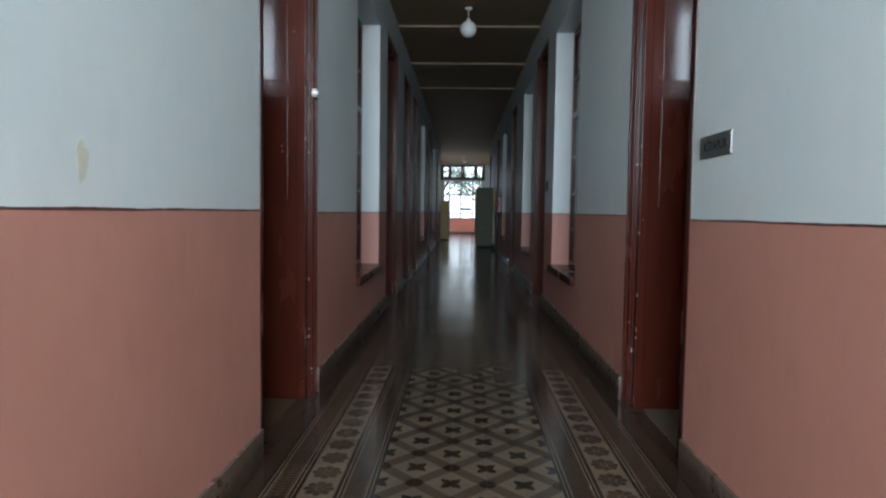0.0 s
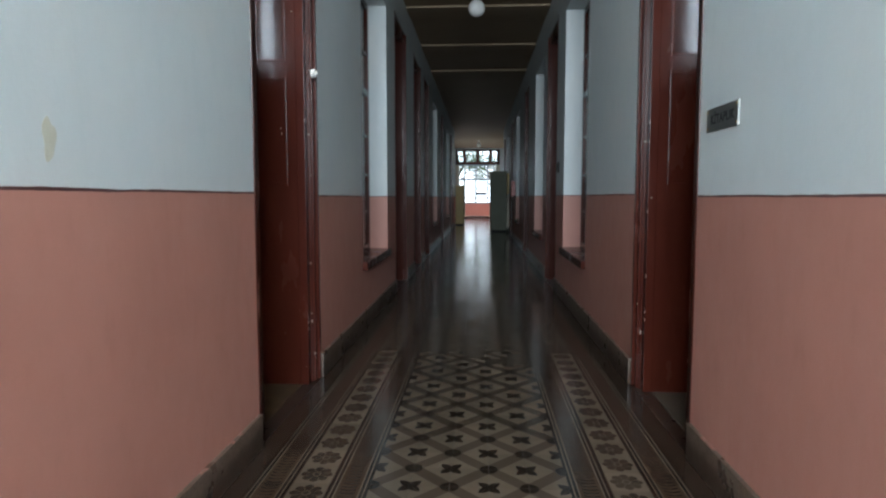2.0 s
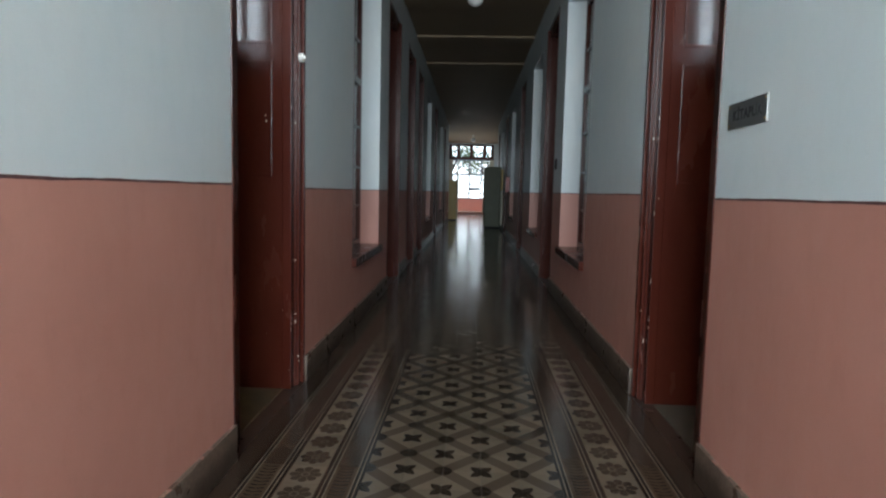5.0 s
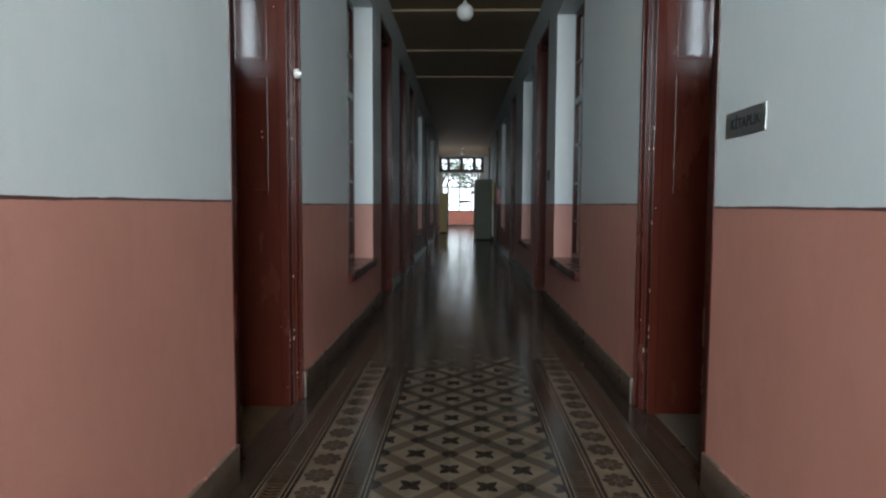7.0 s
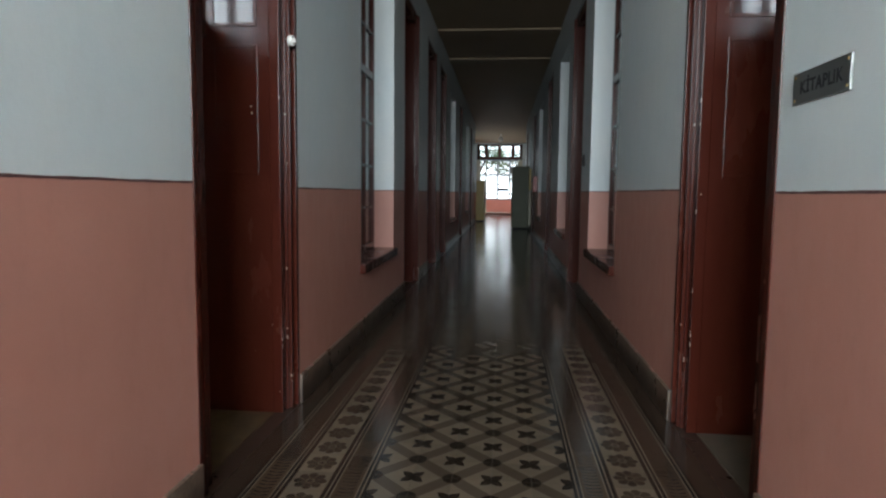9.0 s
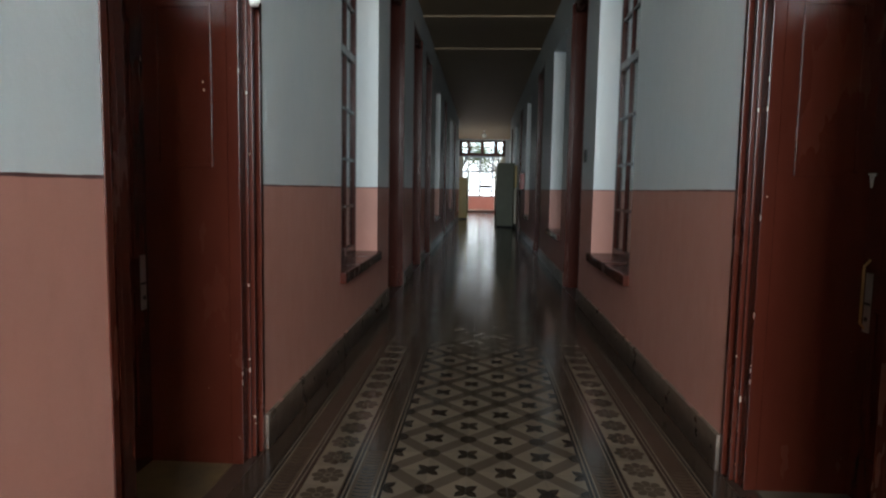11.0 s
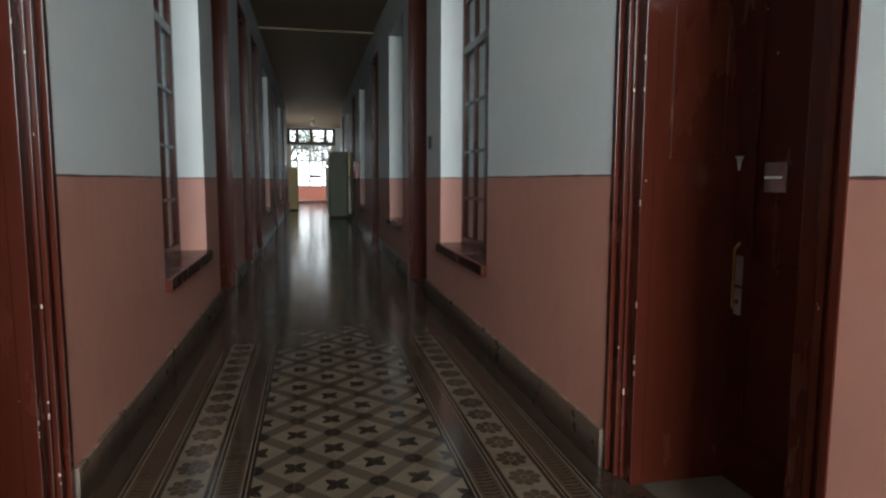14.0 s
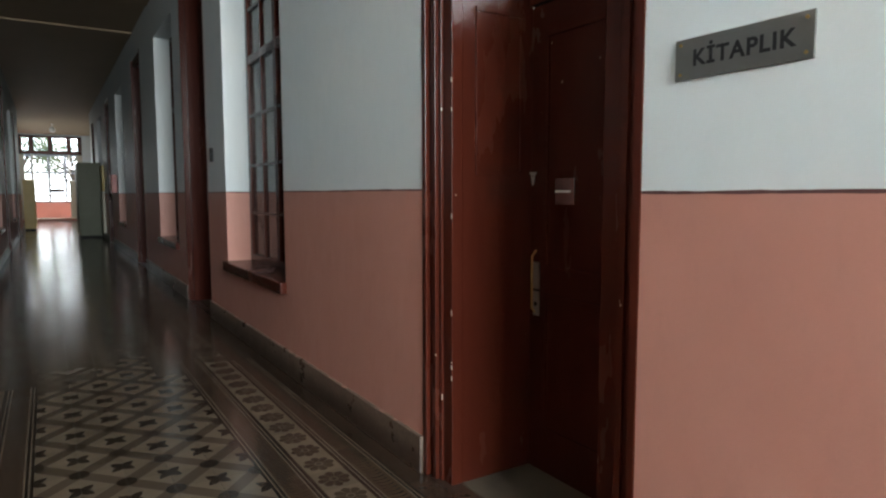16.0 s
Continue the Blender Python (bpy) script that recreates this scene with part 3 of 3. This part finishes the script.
veranda_glazing()
end_window()
part_back = empty("window_%d" % 21, "wide hall window with wooden mullions", "window", "structure")
for xm in (-2.2, -0.75, 0.75, 2.2):
    part("mullion", bx(xm - 0.05, xm + 0.05, HY - 0.05, HY + 0.03, 2.2, 6.0, bev=0.006), RED, part_back)
for zm in (2.25, 4.2, 5.95):
    part("rail", bx(-2.25, 2.25, HY - 0.04, HY + 0.02, zm - 0.04, zm + 0.04), RED, part_back)
# frame for the added fill lamp's opening, out of view
west = empty("window_%d" % 23, "unseen side window added to the far hall round its fill lamp", "window", "structure")
for ym in (34.55, 36.0, 37.45):
    part("mullion", bx(-EW - 0.12, -EW - 0.05, ym - 0.05, ym + 0.05, 1.1, 3.5, bev=0.006), RED, west)
for zm in (1.15, 3.45):
    part("rail", bx(-EW - 0.11, -EW - 0.06, 34.5, 37.5, zm - 0.04, zm + 0.04), RED, west)


# ---- things ----
def wall_sign():
    t = empty("door_sign", "grey metal door sign with dark lettering screwed to wall", "sign")
    x = WX[1]
    y0, y1, z0, z1 = 2.513, 2.903, 1.732, 1.846
    part("plate", bx(x - 0.007, x + 0.001, y0, y1, z0, z1, bev=0.0015), PLATE, t)
    cu = bpy.data.curves.new("letters", "FONT")
    cu.body, cu.align_x, cu.align_y, cu.size, cu.extrude, cu.space_character = "K\u0130TAPLIK", "CENTER", "CENTER", 0.066, 0.0006, 1.12
    cu.offset = 0.0019
    tmp = bpy.data.objects.new("letters", cu)
    me = bpy.data.meshes.new_from_object(tmp)
    me.materials.append(INK)
    ob = new("lettering", me)
    ob.parent = t
    m = Matrix(((0, 0, -1, x - 0.0078), (-1, 0, 0, (y0 + y1) / 2 - 0.006), (0, 1, 0, (z0 + z1) / 2 - 0.002), (0, 0, 0, 1)))
    ob.matrix_basis = m @ Matrix.Diagonal((0.93, 0.92, 1, 1))
    bpy.data.objects.remove(tmp)
    for yy in (y0 + 0.018, y1 - 0.018):
        for zz in (z0 + 0.016, z1 - 0.016):
            part("screw", cyl(bmesh.new(), (x - 0.006, yy, zz), (x - 0.0095, yy, zz), 0.005, 10), BRASS, t)


wall_sign()


def pendant(x, y, z, r=0.125):
    t = empty("pendant_lamp", "opal glass globe pendant hanging from the ceiling, unlit", "lamp", group="corridor globe lamps")
    prof = [(r * math.sin(a), -r * math.cos(a)) for a in [0.05 + k * (2.72 / 14) for k in range(15)]]
    part("shade", lathe(prof, (x, y, z)), OPAL, t)
    part("cap", lathe([(0.001, 0.165), (0.018, 0.163), (0.03, 0.145), (0.05, r * 0.9)], (x, y, z), 16), WHITE, t)
    part("rod", cyl(bmesh.new(), (x, y, z + 0.17), (x, y, CEILING - 0.03), 0.008, 8), WHITE, t)
    part("ceiling_rose", lathe([(0.001, 0), (0.02, -0.045), (0.05, -0.02), (0.055, 0.0)], (x, y, CEILING), 16), WHITE, t)


pendant(-0.02, 9.4, 4.24)
pendant(-0.02, 35.5, 4.30)


def switch(x, s, y, z, w, h, material, label):
    t = empty("light_switch", label, "switch")
    part("body", bx(x, x - s * 0.018, y - w / 2, y + w / 2, z - h / 2, z + h / 2, bev=0.004), material, t)
    part("rocker", bx(x - s * 0.017, x - s * 0.024, y - w / 4, y + w / 4, z - h / 4, z + h / 4, bev=0.002), material, t)


switch(WX[1], 1, 8.93, 1.84, 0.12, 0.15, BLACK, "black surface-mounted light switch on the blue wall")

# porcelain bell push on the door casing
bm = bmesh.new()
cyl(bm, (-WX[-1] - 0.01, 4.30, 2.32), (-WX[-1] + 0.02, 4.30, 2.32), 0.032, 18)
bmesh.ops.create_uvsphere(bm, u_segments=14, v_segments=8, radius=0.018, matrix=Matrix.Translation((-WX[-1] + 0.02, 4.30, 2.32)))
tagged(part("bell_push", bm, WHITE), "round white porcelain bell push on the door casing", "bell push")

# flaked plaster patch
bm = bmesh.new()
vs = []
for k in range(22):
    a = 2 * math.pi * k / 22
    r = 1 + 0.16 * math.sin(3 * a + 1) + 0.1 * math.sin(5 * a)
    vs.append(bm.verts.new((-WX[-1] + 0.0008, 1.375 + 0.028 * r * math.cos(a), 1.580 + 0.062 * r * math.sin(a))))
f = bm.faces.new(vs)
g = bmesh.ops.extrude_face_region(bm, geom=[f])
for v in g["geom"]:
    if isinstance(v, bmesh.types.BMVert):
        v.co.x -= 0.004
tagged(part("plaster_patch", bm, PLASTER), "yellowed bare plaster patch where paint flaked off", "patch", kind="structure")


def cupboard(name, x0, x1, y0, y1, h, material, label, doors=2):
    t = empty(name, label, "cabinet")
    part("body", bx(x0, x1, y0, y1, 0.06, h, bev=0.01), material, t)
    part("plinth", bx(x0 + 0.02, x1 - 0.02, y0 + 0.03, y1 - 0.02, 0.0, 0.062), BLACK, t)
    part("top_board", bx(x0 - 0.015, x1 + 0.015, y0 - 0.015, y1, h, h + 0.03, bev=0.006), material, t)
    w = (y1 - y0) / doors
    xf = x0 if x0 > 0 else x1
    s = -1 if x0 > 0 else 1
    for k in range(doors):
        d = part("cabinet_door", bx(xf, xf + s * 0.018, y0 + k * w + 0.006, y0 + (k + 1) * w - 0.006, 0.1, h - 0.03, bev=0.004), material, t)
        yk = y0 + k * w + (w - 0.05 if k % 2 == 0 else 0.05)
        part("handle", cyl(bmesh.new(), (xf + s * 0.03, yk, h * 0.5 - 0.06), (xf + s * 0.03, yk, h * 0.5 + 0.06), 0.008, 8), STEEL, d)
    return t


cupboard("tall_cupboard", 0.50, 1.15, 25.2, 26.9, 2.40, GREEN, "tall grey-green lacquered cupboard against the corridor wall")
cupboard("yellow_cupboard", -1.15, -0.78, 31.2, 32.6, 1.95, YELLOW, "yellow lacquered cupboard beside the far hall")


def noticeboard():
    t = empty("fire_point", "yellow board with red extinguisher and white panel below", "safety board")
    part("board", bx(1.10, 1.165, 23.9, 24.7, 1.5, 2.3, bev=0.005), YELLOW, t)
    part("panel", bx(1.09, 1.165, 23.9, 24.7, 0.21, 1.45, bev=0.005), CREAMP, t)


noticeboard()

# hose box on the wall
hose = empty("hose_box", "red wall-mounted fire hose box above the paint line", "hose box")
part("body", bx(WX[1], WX[1] - 0.12, 20.1, 20.6, 1.44, 1.92, bev=0.01), FIRE, hose)
part("box_door", bx(WX[1] - 0.12, WX[1] - 0.13, 20.12, 20.58, 1.46, 1.90, bev=0.004), FIRE, hose)

# ---- outside ----
bm = bmesh.new()
sbox(bm, -400, 400, -300, 700, -1.2, -1.0)
tagged(part("ground", bm, GROUND), "dry pale ground outside the building", "ground", kind="structure")


def tree(x, y, h, seed):
    rnd = random.Random(seed)
    t = empty("tree", "leafy dark green tree outside the end window", "tree", group="trees outside")
    bm = bmesh.new()
    cyl(bm, (x, y, -1.0), (x + 0.2, y, h * 0.5), 0.2, 10, r2=0.11)
    tips = []
    for k in range(9):
        a, z = rnd.uniform(0, 6.28), rnd.uniform(0.3, 0.55) * h
        q = (x + math.cos(a) * rnd.uniform(0.8, 1.9), y + math.sin(a) * rnd.uniform(0.8, 1.9), z + rnd.uniform(0.8, 2.6))
        cyl(bm, (x + 0.1, y, z), q, 0.07, 6, r2=0.025)
        tips.append(q)
    part("trunk", bm, BARK, t)
    vv, ff = [], []
    for k in range(2200):
        c = rnd.choice(tips)
        p = Vector((rnd.gauss(c[0], 0.5), rnd.gauss(c[1], 0.5), rnd.gauss(c[2], 0.45)))
        d = Vector((rnd.gauss(0, 1), rnd.gauss(0, 1), rnd.gauss(0, 1))).normalized()
        e = d.orthogonal().normalized()
        i = len(vv)
        vv += [p - d * 0.09, p + e * 0.045, p + d * 0.09, p - e * 0.045]
        ff.append((i, i + 1, i + 2, i + 3))
    me = bpy.data.meshes.new("crown")
    me.from_pydata(vv, [], ff)
    me.materials.append(LEAF)
    ob = new("crown", me)
    ob.parent = t


hm, hnt, hb = mat("bright_haze", 1.0)
hb.inputs["Base Color"].default_value = (0.8, 0.85, 0.9, 1)
hb.inputs["Emission Color"].default_value = (0.86, 0.95, 1.0, 1)
hb.inputs["Emission Strength"].default_value = HAZE
shell("backdrop", [(-90, 90, 110.0, 110.3, -1.0, 70)], hm, "bright hazy sky beyond the trees", "sky")
shell("wall_terrace", [(-6, 6, 43.2, 43.4, -1.0, 0.95), (-6, 6, Y1 + 0.35, 43.2, -1.0, 0.0)], WALL, "salmon-painted terrace parapet outside the end window")
tree(-1.9, 50.0, 5.6, 3)
tree(1.2, 56.0, 6.4, 8)

# ---- floor ----
P, PY = 0.195, 0.206
Y_START, Y_END = -6.8, Y1
shell("floor", [(-WX[-1] - THICK, WX[1] + THICK, Y0, Y1, -0.2, -0.006), (-HX, HX, HY, Y0, -0.2, -0.006), (-2.0, -1.7, Y_HALL, Y1, -0.2, -0.006), (1.7, 2.0, Y_HALL, Y1, -0.2, -0.006)], GROUT, "patterned cement tile floor of the corridor", "floor")
FLOOR = bpy.data.objects["floor"]
# column: x from, x to, kind, map turned outwards
CX = -0.005
COLS = [(CX + P * (k - 2.5), CX + P * (k - 1.5), "c") for k in range(5)]
for s in (-1, 1):
    for a, kk in ((2.5, "h"), (3.5, "f"), (4.5, "h")):
        COLS.append((CX + P * min(s * a, s * (a + 1)), CX + P * max(s * a, s * (a + 1)), kk))
    COLS.append(tuple(sorted((CX + s * 5.5 * P, s * (WX[s] - 0.001)))) + ("p",))
MATS = {"c": T_CENTRE, "h": T_CHAIN, "f": T_FLOWER, "p": T_PLAIN}
GAP = 0.0007


def tile_faces(x0, x1, y0, y1):
    """Top and four sides of a tile, with the map's corners."""
    x0, x1, y0, y1 = x0 + GAP, x1 - GAP, y0 + GAP, y1 - GAP
    c = [(x0, y0), (x1, y0), (x1, y1), (x0, y1)]
    v = [(a, b, 0.0) for a, b in c] + [(a, b, -0.008) for a, b in c]
    f = [(0, 1, 2, 3), (0, 4, 5, 1), (1, 5, 6, 2), (2, 6, 7, 3), (3, 7, 4, 0)]
    return v, f


UVS = {0: [(0, 0), (1, 0), (1, 1), (0, 1)], 1: [(1, 0), (0, 0), (0, 1), (1, 1)]}


def mesh_of(tiles, name, material):
    """tiles: (x0, x1, y0, y1, mirrored)."""
    vv, ff, uv = [], [], []
    for x0, x1, y0, y1, flip in tiles:
        v, f = tile_faces(x0, x1, y0, y1)
        i = len(vv)
        if len(tiles) > 1:
            tx, ty = random.uniform(-0.0016, 0.0016), random.uniform(-0.0016, 0.0016)
            v = [(a, b, c + tx * (a - x0 - P / 2) + ty * (b - y0 - PY / 2)) for a, b, c in v]
        vv += v
        for q in f:
            ff.append(tuple(i + a for a in q))
            uv += [UVS[flip][a % 4] for a in q]
    me = bpy.data.meshes.new(name)
    me.from_pydata(vv, [], ff)
    lay = me.uv_layers.new(name="UVMap")
    lay.data.foreach_set("uv", [c for p in uv for c in p])
    me.materials.append(material)
    me.update()
    return me


rows = range(int(Y_START / PY), int(Y_END / PY))
far = {k: [] for k in MATS}
shared = {}
for ci, (x0, x1, kk) in enumerate(COLS):
    for r in rows:
        y = r * PY + TILE_Y
        flip = (ci + r) % 2 if kk == "c" else int(x0 < 0)
        if 2.5 < y < 7.2:
            key = (kk, flip, round(x1 - x0, 4))
            w = (x1 - x0) / 2
            if key not in shared:
                shared[key] = mesh_of([(-w, w, -PY / 2, PY / 2, flip)], "tile", MATS[kk])
            ob = new("tile", shared[key])
            ob.parent = FLOOR
            ob.location = ((x0 + x1) / 2, y + PY / 2, random.uniform(-0.0004, 0.0004))
            ob.rotation_euler = (random.uniform(-0.0015, 0.0015), random.uniform(-0.0015, 0.0015), 0)
        else:
            far[kk].append((x0, x1, y, y + PY, flip))
for s in (-1, 1):
    for r in rows:
        y = r * PY + TILE_Y
        if y < Y0 - P or y > Y_HALL:
            for k in range(6 if y < Y0 else 4):
                far["p"].append(tuple(sorted((s * (1.2 + P * k), s * (1.2 + P * k + P)))) + (y, y + PY, 0))
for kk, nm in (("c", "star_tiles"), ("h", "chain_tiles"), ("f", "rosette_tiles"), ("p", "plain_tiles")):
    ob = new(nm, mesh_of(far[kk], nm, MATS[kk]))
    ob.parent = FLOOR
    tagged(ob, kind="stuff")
